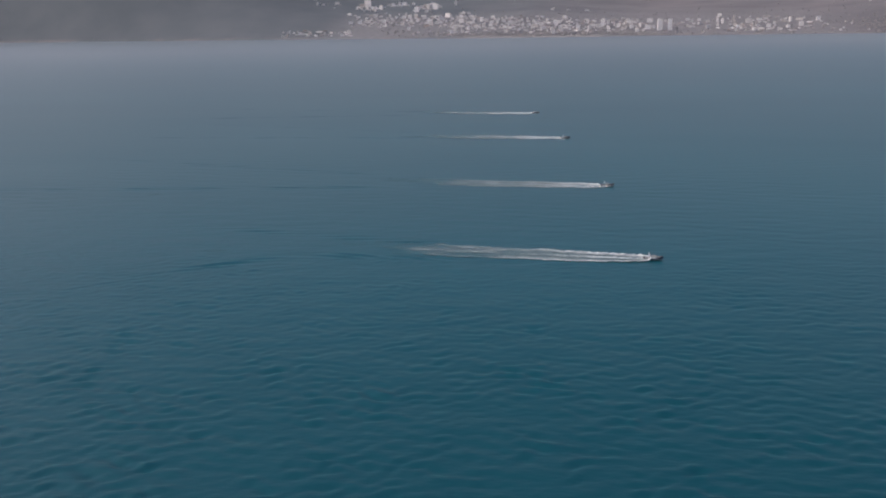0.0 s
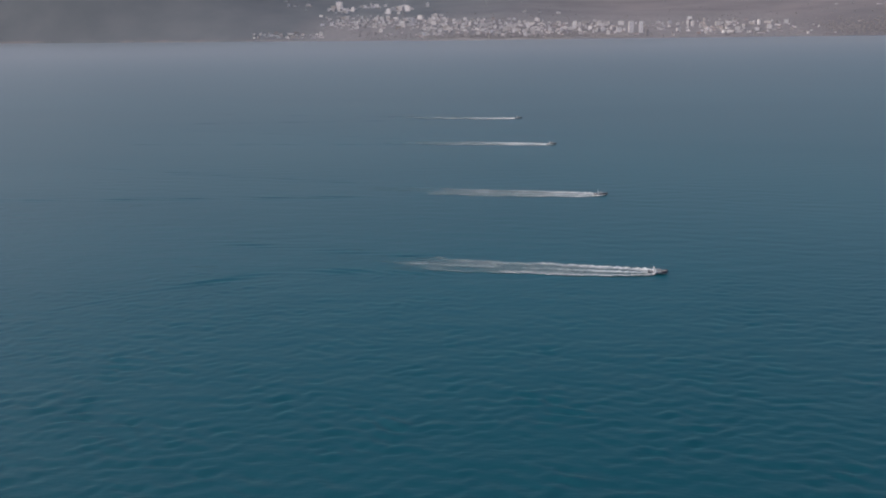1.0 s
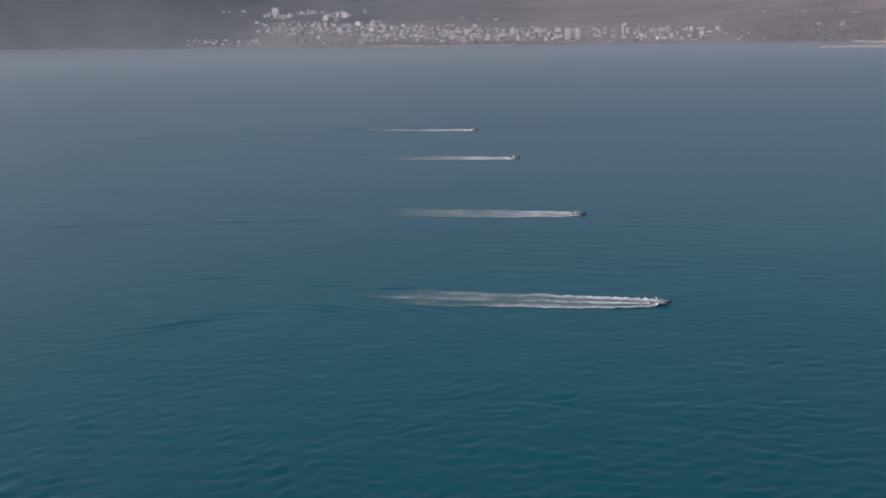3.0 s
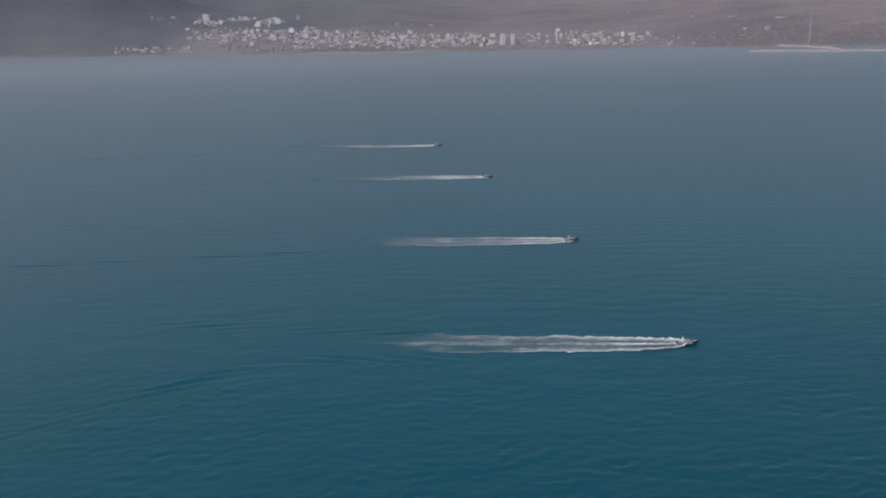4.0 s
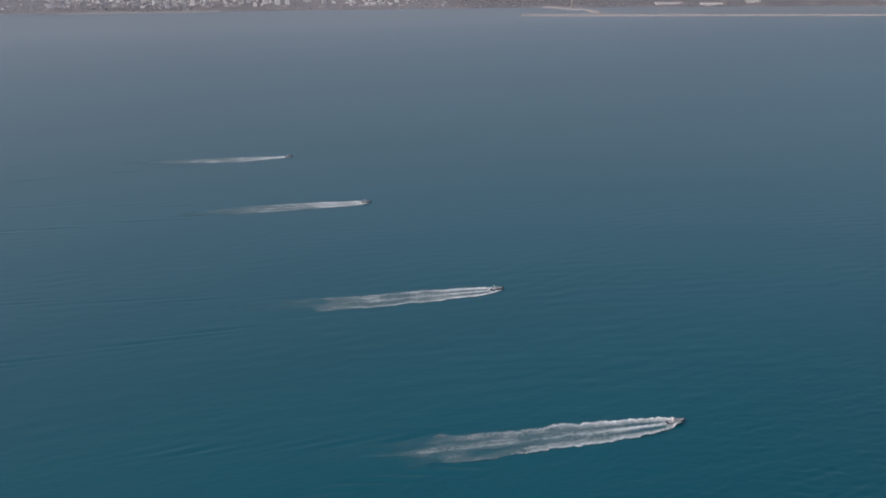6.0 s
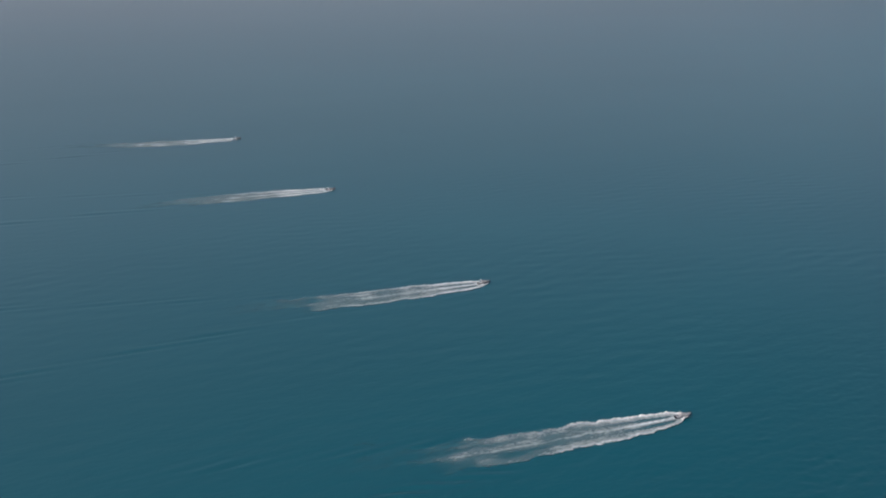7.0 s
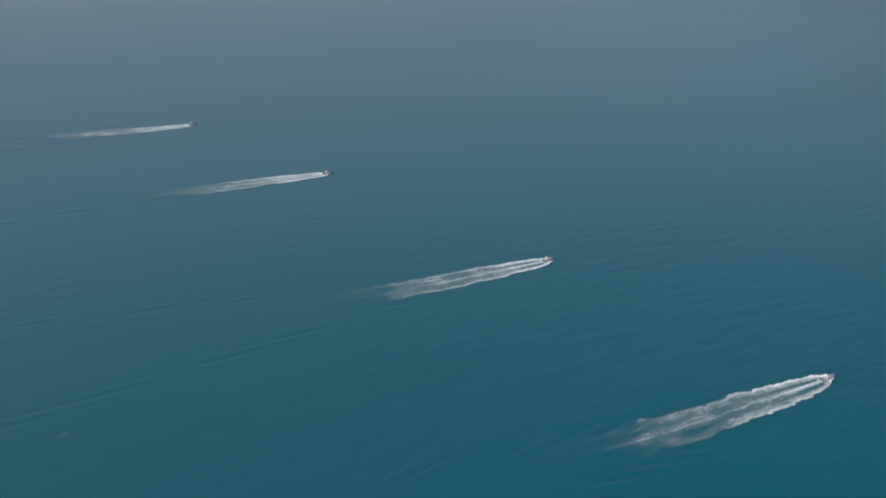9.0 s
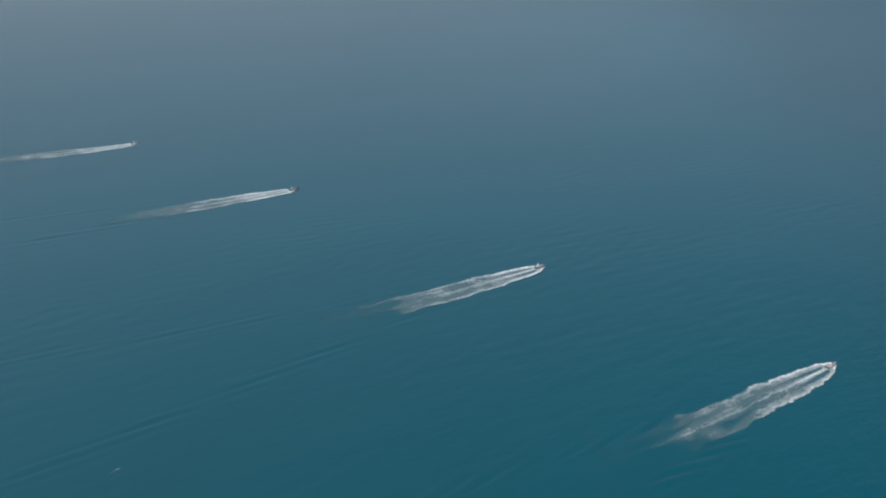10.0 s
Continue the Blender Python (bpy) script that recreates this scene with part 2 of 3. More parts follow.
def rod(bm, a, b, r0, r1, n=8):
    a, b = Vector(a), Vector(b)
    q = (b - a).to_track_quat("Z", "Y")
    ring = [[bm.verts.new(p + q @ Vector((r * math.cos(2 * math.pi * k / n), r * math.sin(2 * math.pi * k / n), 0))) for k in range(n)]
            for p, r in ((a, r0), (b, r1))]
    for k in range(n):
        bm.faces.new((ring[0][k], ring[0][(k + 1) % n], ring[1][(k + 1) % n], ring[1][k]))
    bm.faces.new(ring[0][::-1])
    bm.faces.new(ring[1])


# ---- the sea: one sheet with swell and the diverging waves of the wakes ----
# boats: centre x, y and heading in degrees from +x
BOATS = [(66.8, 243.5, -6.1), (64.2, 347.3, -5.4), (54.4, 486.0, -9.7), (40.1, 616.7, -1.7)]
rng = np.random.default_rng(7)
WAVES = [(lam, 0.0058 * lam ** 0.5 * rng.uniform(0.5, 1.4), math.pi / 2 + 0.1 + rng.normal(0, 0.5), rng.uniform(0, 6.28))
         for lam in np.geomspace(2.0, 4.6, 64)]
STREAKS = [(lam, 0.0011 * lam * rng.uniform(0.5, 1.4), math.pi / 2 + 0.05 + rng.normal(0, 0.3), rng.uniform(0, 6.28)) for lam in np.geomspace(4.5, 9, 22)]


def smooth01(x):
    x = np.clip(x, 0, 1)
    return x * x * (3 - 2 * x)


def behind(boat, x, y):
    """How far behind the boat's stern a place lies, and how far to the side."""
    bx, by, h = boat
    c, s = math.cos(radians(h)), math.sin(radians(h))
    dx, dy = x - bx, y - by
    return -(dx * c + dy * s) - 2.8, -dx * s + dy * c


def near_zone(x, y):
    return smooth01((x + 300) / 60) * smooth01((420 - x) / 80) * smooth01((y - 60) / 40) * smooth01((820 - y) / 120)


def sea_height(x, y):
    z = np.zeros_like(x)
    patch = 0.8 + 0.3 * np.sin(x * 0.011 + 1.3 * np.sin(y * 0.007)) * np.sin(y * 0.013 + 0.8) + 0.4 * np.sin(x * 0.11 + 2 * np.sin(y * 0.07)) * np.sin(y * 0.15 + 1.5 * np.sin(x * 0.06))
    patch = patch * (0.13 + 1.37 * smooth01((280 - y) / 140)) * (0.35 + 0.65 * smooth01((230 - x) / 130))
    wx = x + 0.9 * np.sin(y * 0.23 + 1.1 * np.sin(x * 0.09)) + 0.5 * np.sin(y * 0.61 + x * 0.2)
    wy = y + 0.8 * np.sin(x * 0.17 + 1.4 * np.sin(y * 0.11)) + 0.45 * np.sin(x * 0.53 - y * 0.19) + 0.2 * np.sin(x * 1.1 + y * 0.4)
    for lam, a, th, ph in WAVES:
        z += a * np.sin(2 * math.pi / lam * (wx * math.cos(th) + wy * math.sin(th)) + ph)
    z *= 0.85 + 0.45 * np.sin(x * 0.37 + 1.7 * np.sin(y * 0.29)) * np.sin(y * 0.55 + 1.6 * np.sin(x * 0.23))
    z *= patch
    gusts = smooth01((y - 215) / 70) * smooth01((560 - y) / 240) * np.clip(0.55 + 0.6 * np.sin(x * 0.035 + 2 * np.sin(y * 0.021)) * np.sin(y * 0.047 + 1.2 * np.sin(x * 0.017)), 0, None)
    for lam, a, th, ph in STREAKS:
        z += gusts * a * np.sin(2 * math.pi / lam * (x * math.cos(th) + y * math.sin(th)) + ph)
    for k, boat in enumerate(BOATS):
        s, u = behind(boat, x, y)
        calm = smooth01(s / 14) * np.exp(-(u / (4 + 0.03 * np.clip(s, 0, 200))) ** 2) * smooth01((180 - s) / 80)
        z *= 1 - 0.75 * calm
        r = np.clip(s, 0, None)
        half = 6.6 * (1 - np.exp(-r / 14))
        low = (6.5 + 0.0108 * np.clip(r - 72, 0, 75) ** 2) if k == 0 else 5 + 0.155 * np.clip(r - 45, 0, None)
        high = 5 + (0.13, 0.20, 0.14, 0.14)[k] * np.clip(r - 45, 0, None)
        e = np.where(u < 0, -u - np.maximum(low, half), u - np.maximum(high, half))
        grow = smooth01((s - 35) / 45) * np.where(u > 0, 0.6, 1.0) * smooth01(((170 if k == 0 else 290) - s) / 110)
        packet = np.exp(-((e - 0.8) / (1.8 + 0.012 * np.clip(s, 0, 230))) ** 2)
        packet = packet * smooth01((e + 1.6) / 1.6)
        broken = 0.55 + 0.45 * np.sin(s * 0.17 + 2 * k + np.sign(u)) * np.sin(s * 0.061 + 1.3 * np.sign(u) + k)
        z += (0.48, 0.31, 0.31, 0.31)[k] * grow * packet * broken * np.cos(2 * math.pi * (e * 0.96 + s * (0.30 if k == 0 else 0.12)) / (3.6 if k < 2 else 4.6) + k)
    return z * near_zone(x, y) - (x ** 2 + y ** 2) / (2 * 6.371e6)   # the sea curves with the earth


def axis(stops, steps, low, high):
    """Grid lines: fine between the stops, growing ever wider out to low and high."""
    core = np.concatenate([np.arange(a, b, h) for a, b, h in zip(stops, stops[1:], steps)])
    left, right = core[0] - np.cumsum(steps[0] * 1.2 ** np.arange(1, 60)), core[-1] + np.cumsum(steps[-1] * 1.2 ** np.arange(1, 60))
    left, right = left[left > low], right[right < high]
    return np.concatenate([[low], left[::-1], core, right, [high]])


gx = axis((-300, -110, 140, 420), (1.6, 0.62, 1.5), -5200, 5400)
gy = axis((60, 110, 300, 480, 820), (1.5, 0.55, 0.95, 1.5), -5200, 5400)
SX, SY = np.meshgrid(gx, gy)
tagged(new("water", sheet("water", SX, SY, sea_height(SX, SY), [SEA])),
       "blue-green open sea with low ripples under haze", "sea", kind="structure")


# ---- the coast: hills, far hills ----
SHORE_X = np.arange(-4200.0, 4200.0, 20.0)
SHORE_Y = np.interp(SHORE_X, (-4000, -1700, -1000, -500, 0, 700, 1300, 1900, 2600, 3600), (4050, 3860, 3740, 3660, 3640, 3700, 3760, 3720, 3560, 3250))
SHORE_Y = np.convolve(np.pad(SHORE_Y, 15, "edge"), np.hanning(31) / np.hanning(31).sum(), "valid")


def shore_y(x):
    return np.interp(x, SHORE_X, SHORE_Y)


folds = np.vectorize(lambda x, y: noise.fractal(Vector((x, y, 0.3)), 0.9, 2.1, 5), otypes=[float])


def land(x, y):
    q = y - shore_y(x)
    q = q - np.exp(-(q / 105) ** 2) * (1 - 0.85 * smooth01((-850 - x) / 500)) * (13 * np.sin(x * 0.0127) + 9 * np.sin(x * 0.030 + 1) + 6 * np.sin(x * 0.08))
    crest = 212 + 235 * smooth01((-530 - x) / 1200)
    run = 1200 - 350 * smooth01((-800 - x) / 530) - 380 * smooth01((-1300 - x) / 700) - 250 * smooth01((x - 500) / 900) - 240 * smooth01((x - 1200) / 700) - 340 * smooth01((x - 1900) / 900)
    rise = np.clip(q, 0, None) / run
    z = crest * np.where(rise < 1, np.clip(rise, 0, 1) ** (1.05 + 0.2 * smooth01(x / 750)), 1 - 0.10 * np.clip(rise - 1, 0, 1.5))
    rough = (13.0 - 7.0 * smooth01((x - 200) / 600) - 9.0 * smooth01((-900 - x) / 600)) * folds(x * 0.0028, y * 0.0028)
    return z + rough * np.clip(q / 520, 0, 1) + np.clip(q * 0.12, -6, 1.8)


az, rad = np.meshgrid(np.radians(np.linspace(-55, 78, 480)), np.linspace(2900, 4860, 190))
LX, LY = -40 + rad * np.sin(az), 50 + rad * np.cos(az)
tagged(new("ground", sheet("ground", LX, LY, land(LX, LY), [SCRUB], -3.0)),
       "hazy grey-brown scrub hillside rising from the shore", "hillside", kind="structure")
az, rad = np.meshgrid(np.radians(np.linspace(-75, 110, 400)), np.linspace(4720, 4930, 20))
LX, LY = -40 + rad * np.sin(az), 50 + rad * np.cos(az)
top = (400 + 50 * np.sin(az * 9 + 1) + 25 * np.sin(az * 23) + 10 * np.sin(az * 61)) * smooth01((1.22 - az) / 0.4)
tagged(new("backdrop", sheet("far_hills", LX, LY, top * smooth01((rad - 4720) / 210) - 3, [HAZED_HILLS])),
       "far hills with the haze put into their pale colour", "hills", kind="structure")


# ---- boats ----
def hull_sections():
    """x along the boat, half beam at the rail, rail height, half beam and height of the chine, keel height."""
    out = []
    for k in range(13):
        f = k / 12
        x = -4.0 + 8.0 * f
        beam = 1.28 * (1 - max(0, (f - 0.45) / 0.55) ** 2.3)
        out.append((x, max(beam, 0.02), 0.78 + 0.42 * f ** 2, max(beam * 0.86, 0.015), 0.10 + 0.62 * max(0, f - 0.45) ** 1.6,
                    -0.38 + 1.15 * max(0, f - 0.6) ** 2 * 4.2))
    return out


def boat_hull():
    bm = bmesh.new()
    rows = []
    for x, b, zr, c, zc, zk in hull_sections():
        zk = min(zk, zr - 0.12)
        zc = min(max(zc, zk + 0.03), zr - 0.06)
        rows.append([bm.verts.new(p) for p in ((x, -b, zr), (x, -b * 0.985, (zr + zc) / 2), (x, -c, zc), (x, 0, zk), (x, c, zc), (x, b * 0.985, (zr + zc) / 2), (x, b, zr))])
    for a, b in zip(rows, rows[1:]):
        for k in range(6):
            bm.faces.new((a[k], a[k + 1], b[k + 1], b[k]))
    bm.faces.new(rows[0])
    return bm


def boat_deck():
    bm = bmesh.new()
    rows = []
    for x, b, zr, *_ in hull_sections():
        rows.append([bm.verts.new(p) for p in ((x, -b * 0.96, zr - 0.015), (x, 0, zr + 0.05), (x, b * 0.96, zr - 0.015))])
    for a, b in zip(rows, rows[1:]):
        for k in range(2):
            bm.faces.new((a[k], a[k + 1], b[k + 1], b[k]))
    return bm


def rail_tube(side):
    bm = bmesh.new()
    pts = [Vector((x, side * (b + 0.03), zr - 0.04)) for x, b, zr, *_ in hull_sections()]
    for a, b in zip(pts, pts[1:]):
        rod(bm, a, b, 0.13, 0.13, 8)
    return bm


def make_boat():
    boat = new("patrol_boat")
    tagged(boat, "small dark blue-grey speedboat planing over the sea", "boat", group="boats in line abreast")
    part("hull", boat_hull(), HULL, boat, "dark grey painted hull")
    part("deck", boat_deck(), DECK, boat, "dark grey deck")
    for side in (-1, 1):
        part("rail_tube", rail_tube(side), RUBBER, boat, "black rubber rubbing tube")
    bm = bmesh.new()
    box(bm, -1.5, 1.3, -0.8, 0.8, 0.82, 1.45, 0.18)
    box(bm, -1.1, 0.5, -0.6, 0.6, 1.452, 1.72, 0.12)
    house = part("deckhouse", bm, HOUSE_GREY, boat, "low grey deckhouse")
    bm = bmesh.new()
    v = [bm.verts.new(p) for p in ((1.29, -0.66, 0.92), (1.29, 0.66, 0.92), (1.145, 0.56, 1.40), (1.145, -0.56, 1.40))]
    bm.faces.new(v)
    w = bmesh.ops.extrude_face_region(bm, geom=bm.faces[:])
    bmesh.ops.translate(bm, vec=(0.03, 0, 0.01), verts=[g for g in w["geom"] if isinstance(g, bmesh.types.BMVert)])
    part("windscreen", bm, GLASS, house, "dark glass windscreen")
    bm = bmesh.new()
    for side in (-1, 1):
        rod(bm, (-2.3, side * 0.75, 0.8), (-2.0, side * 0.35, 2.1), 0.07, 0.06)
        rod(bm, (-1.4, side * 0.7, 1.2), (-2.0, side * 0.35, 2.1), 0.05, 0.05)
    box(bm, -2.2, -1.8, -0.5, 0.5, 2.08, 2.16)
    mast = part("mast", bm, MAST_WHITE, boat, "white mast frame")
    bm = bmesh.new()
    bmesh.ops.create_uvsphere(bm, u_segments=14, v_segments=9, radius=0.24, matrix=Matrix.Translation((-2.0, 0, 2.42)))
    rod(bm, (-2.0, 0, 2.155), (-2.0, 0, 2.32), 0.14, 0.2, 12)
    part("sensor_dome", bm, MAST_WHITE, mast, "white domed sensor")
    for side in (-1, 1):
        bm = bmesh.new()
        rod(bm, (-2.1, side * 0.45, 2.155), (-2.3, side * 0.5, 3.3), 0.025, 0.012, 6)
        part("antenna", bm, MAST_WHITE, mast, "thin whip antenna")
        bm = bmesh.new()
        box(bm, -4.55, -3.95, side * 0.5 - 0.24, side * 0.5 + 0.24, 0.55, 1.22, 0.07)
        box(bm, -4.4, -4.1, side * 0.5 - 0.1, side * 0.5 + 0.1, -0.35, 0.56)
        part("outboard_motor", bm, RUBBER, boat, "black outboard motor")
    return boat


first = make_boat()
fleet = [first] + [copy_thing(first, Matrix()) for _ in BOATS[1:]]
for ob, (bx, by, h) in zip(fleet, BOATS):
    ob.matrix_basis = pose(bx, by, 0.10, 0, -3.5, h) @ Matrix.Diagonal((0.58, 0.60, 0.68, 1))


# ---- wakes: foam behind each boat, lying on the water ----
def lump(x, y, seed):
    """Rough foam relief from a few crossed waves."""
    r = np.random.default_rng(seed)
    z = np.zeros_like(x)
    for k in range(14):
        f, th, ph = r.uniform(0.5, 3.2), r.uniform(0, 3.14), r.uniform(0, 6.28)
        z += np.sin(f * (x * math.cos(th) + y * math.sin(th)) + ph) / (1 + 0.5 * f)
    return z / 3.0


def make_wake(boat, k, length):
    bx, by, h = boat
    s, u = np.meshgrid(np.concatenate([np.arange(-4.9, 40, 0.2), np.arange(40, length * 1.45, 0.35)]), np.linspace(-1, 1, 61), indexing="ij")
    back = np.clip(s + 2.8, 0, None)
    half = (0.97, 0.99, 1.0, 1.0)[k] * (1.2 * smooth01((s + 4.2) / 1.4) + 1.8 * smooth01((s + 3.2) / 5.5) + (4.1 if k == 0 else 4.3) * (1 - np.exp(-np.clip(s + 1, 0, None) / 22)))
    ragged = 1 + 0.13 * lump(s * 0.3, np.sign(u) * 3.0, 90 + k) + 0.05 * lump(s * 1.3, np.sign(u) * 5.0, 70 + k) + 0.055 * lump(s * 3.1, np.sign(u) * 7.0, 75 + k) + 0.05 * lump(s * 6.3, np.sign(u) * 9.0, 77 + k)
    side = u * half * ragged * (1 - 0.3 * smooth01((s - 0.6 * length) / (0.6 * length)))
    bend = (0.04, 0.02, -0.13, 0.12)[k] * np.clip(back, 0, 110) ** 2 / 100 + 0.35 * np.sin(back * 0.09 + k) * smooth01(s / 50)
    lx, ly = -s - 1.6, side + bend
    c, sn = math.cos(radians(h)), math.sin(radians(h))
    wx, wy = bx + lx * c - ly * sn, by + lx * sn + ly * c
    a = np.abs(u)
    young = 1 - smooth01(s / 30)
    edge, middle = np.exp(-((a - 0.82) / 0.10) ** 2), np.exp(-((u - 0.05 * lump(s * 0.4, u * 0, 30 + k)) / 0.06) ** 2)
    streaks = lump(lx * 0.10, u * 9, 20 + k) + 0.5 * lump(lx * 0.5, ly * 1.6, 25 + k)
    slot = np.exp(-((a - 0.34) / 0.12) ** 2) * smooth01((s - 0.8) / 2.5)
    side_sheet = smooth01((np.abs(side) - 0.5) / 0.25)
    rise = (0.75, 0.45, 0.35, 0.35)[k]
    z = sea_height(wx, wy) + 0.10 + rise * (0.34 * edge + 0.30 * middle) * (0.2 + 0.9 * young) * (1 + 0.8 * lump(lx * 1.4, ly * 1.4, 40 + k)) * smooth01((s + 3.4) / 2)
    z += rise * 0.42 * edge * young ** 1.5 * np.clip(lump(lx * 1.7, ly * 0.8, 60 + k) + 0.6 * lump(lx * 4.1, ly * 2, 65 + k), 0, None) * smooth01((s + 2) / 3)
    z += 0.06 * np.abs(lump(lx * 2, ly * 2, 50 + k)) * (1 - smooth01((s - 40) / 40))
    z += rise * 0.5 * np.exp(-((np.abs(side) - 1.3) / 0.45) ** 2) * smooth01((s + 4.0) / 1.2) * smooth01((2.5 - s) / 3) * (1 + 0.7 * lump(lx * 2.2, ly * 2.2, 80 + k))
    z -= 0.10 * slot * young + 0.3 * smooth01((a - 0.93) / 0.07)
    fill = (0.46, 0.51, 0.58, 0.60)[k] + 0.27 * (1 - smooth01((s - 4) / 36)) - 0.50 * smooth01((s - 0.40 * length) / (0.75 * length))
    cover = fill + (0.30 - 0.30 * smooth01((s - 15) / (0.62 * length))) * edge + (0.20 - 0.12 * smooth01((s - 20) / 45)) * middle + 0.07 * streaks + 0.14 * lump(lx * 0.3, ly * 0.4, 33 + k) * smooth01(s / 40) * (1 - 0.7 * smooth01((s - 0.6 * length) / (0.3 * length)))
    cover -= slot * (0.08 + 0.50 * (1 - smooth01((s - 6) / 12)))
    cover -= 1.1 * smooth01((a - 0.88) / 0.11)
    cover -= 0.4 * smooth01(-u / 0.6) * smooth01((s - 0.60 * length) / (0.2 * length))
    cover = np.where(s < 0, cover * side_sheet + 0.30 * side_sheet - 1.2 * (1 - side_sheet), cover)
    cover -= 1.0 * smooth01((s - 0.85 * length) / (0.5 * length))
    me = sheet("wake", lx, ly, z, [FOAM])
    me.attributes.new("foam_cover", "FLOAT", "POINT").data.foreach_set("value", cover.ravel().astype(np.float32))
    ob = tagged(new("wake", me), "white churned foam wake trailing behind a boat on the sea", "wake", group="boat wakes", kind="stuff")
    ob.matrix_basis = pose(bx, by, 0, 0, 0, h)
    return ob


for k, boat in enumerate(BOATS):
    make_wake(boat, k, (97, 97, 95, 99)[k])


def make_streak(boat, s0, s1, u0, u1, seed):
    """A thin streak of foam where a wave of the wake breaks."""
    bx, by, h = boat
    t, v = np.meshgrid(np.linspace(0, 1, 60), np.linspace(-1, 1, 9), indexing="ij")
    lx, ly = -(s0 + (s1 - s0) * t) - 2.8, u0 + (u1 - u0) * t + v * 0.55 * (0.4 + np.sin(math.pi * t)) + 0.3 * lump(t * 9, v * 0, seed)
    c, sn = math.cos(radians(h)), math.sin(radians(h))
    z = sea_height(bx + lx * c - ly * sn, by + lx * sn + ly * c) + 0.10 - 0.25 * smooth01((np.abs(v) - 0.8) / 0.2)
    me = sheet("foam_streak", lx, ly, z, [FOAM])
    cover = (0.52 * np.sin(math.pi * t) + 0.22 * lump(t * 14, v, seed + 1)) * 0.8 * (1 - v ** 2) - 0.12
    me.attributes.new("foam_cover", "FLOAT", "POINT").data.foreach_set("value", cover.ravel().astype(np.float32))
    ob = tagged(new("foam_streak", me), "thin streak of foam on a breaking wake wave", "foam", group="foam streaks", kind="stuff")
    ob.matrix_basis = pose(bx, by, 0, 0, 0, h)


make_streak(BOATS[0], 108, 124, -8.8, -10.2, 3)
make_streak(BOATS[0], 74, 85, 12.2, 14.9, 5)
make_streak(BOATS[0], 168, 179, 65.9, 62.0, 8)


# ---- the town on the shore ----
def facade(bm, w, d, floors, inset=0.35):
    """Walls of one storey after another, each with a recessed strip of openings between piers."""
    h = 3.1
    for f in range(floors):
        z = f * h
        box(bm, -w / 2, w / 2, -d / 2, d / 2, z, z + 1.05)
        for face in box(bm, -w / 2 + inset, w / 2 - inset, -d / 2 + inset, d / 2 - inset, z + 1.052, z + 2.148):
            face.material_index = 1
        for x in np.linspace(-w / 2 + 0.8, w / 2 - 0.8, max(3, int(w / 3))):
            for y in (-d / 2 + 0.35, d / 2 - 0.35):
                box(bm, x - 0.8, x + 0.8, y - 0.349, y + 0.349, z + 1.053, z + 2.147)
        box(bm, -w / 2, w / 2, -d / 2, d / 2, z + 2.15, z + h - 0.002)
    return floors * h


def make_building(kind, w, d, floors, wall, pitched):
    ob = new(kind)
    bm = bmesh.new()
    top = facade(bm, w, d, floors)
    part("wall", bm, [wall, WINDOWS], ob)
    bm = bmesh.new()
    if pitched:
        o = 0.6
        v = [bm.verts.new(p) for p in ((-w / 2 - o, -d / 2 - o, top), (w / 2 + o, -d / 2 - o, top), (w / 2 + o, d / 2 + o, top), (-w / 2 - o, d / 2 + o, top),
                                       (-w / 2 + d / 2.4, 0, top + d * 0.22), (w / 2 - d / 2.4, 0, top + d * 0.22))]
        for f in ((0, 1, 5, 4), (2, 3, 4, 5), (1, 2, 5), (3, 0, 4), (3, 2, 1, 0)):
            bm.faces.new([v[i] for i in f])
        part("roof", bm, TILE, ob, "reddish tiled roof")
    else:
        box(bm, -w / 2 - 0.3, w / 2 + 0.3, -d / 2 - 0.3, d / 2 + 0.3, top, top + 0.35)
        part("roof", bm, ROOF, ob, "flat concrete roof")
        bm = bmesh.new()
        box(bm, -1.6, 1.6, -1.4, 1.4, top + 0.352, top + 2.5)
        part("stair_hut", bm, wall, ob)
    return ob


PROTOS = [
    tagged(make_building("apartment_building", 18, 14, 4, PLASTER, False), "white plastered apartment block with a flat roof", "building", "town buildings"),
    tagged(make_building("apartment_building", 25, 13, 4, PLASTER, False), "long white apartment block with a flat roof", "building", "town buildings"),
    tagged(make_building("apartment_building", 15, 14, 8, PLASTER, False), "tall white apartment block with a flat roof", "building", "town buildings"),
    tagged(make_building("apartment_building", 17, 14, 5, CREAM, False), "cream plastered apartment block with a flat roof", "building", "town buildings"),
    tagged(make_building("house", 13, 11, 3, PLASTER, True), "white three-storey house with a hipped tiled roof", "house", "town buildings"),
    tagged(make_building("house", 13, 11, 3, CREAM, True), "cream three-storey house with a hipped tiled roof", "house", "town buildings"),
    tagged(make_building("house", 15, 12, 3, PLASTER, False), "white three-storey house with a flat roof", "house", "town buildings"),
    tagged(make_building("house", 12, 11, 4, PLASTER, False), "narrow white four-storey house with a flat roof", "house", "town buildings"),
]
town = random.Random(11)
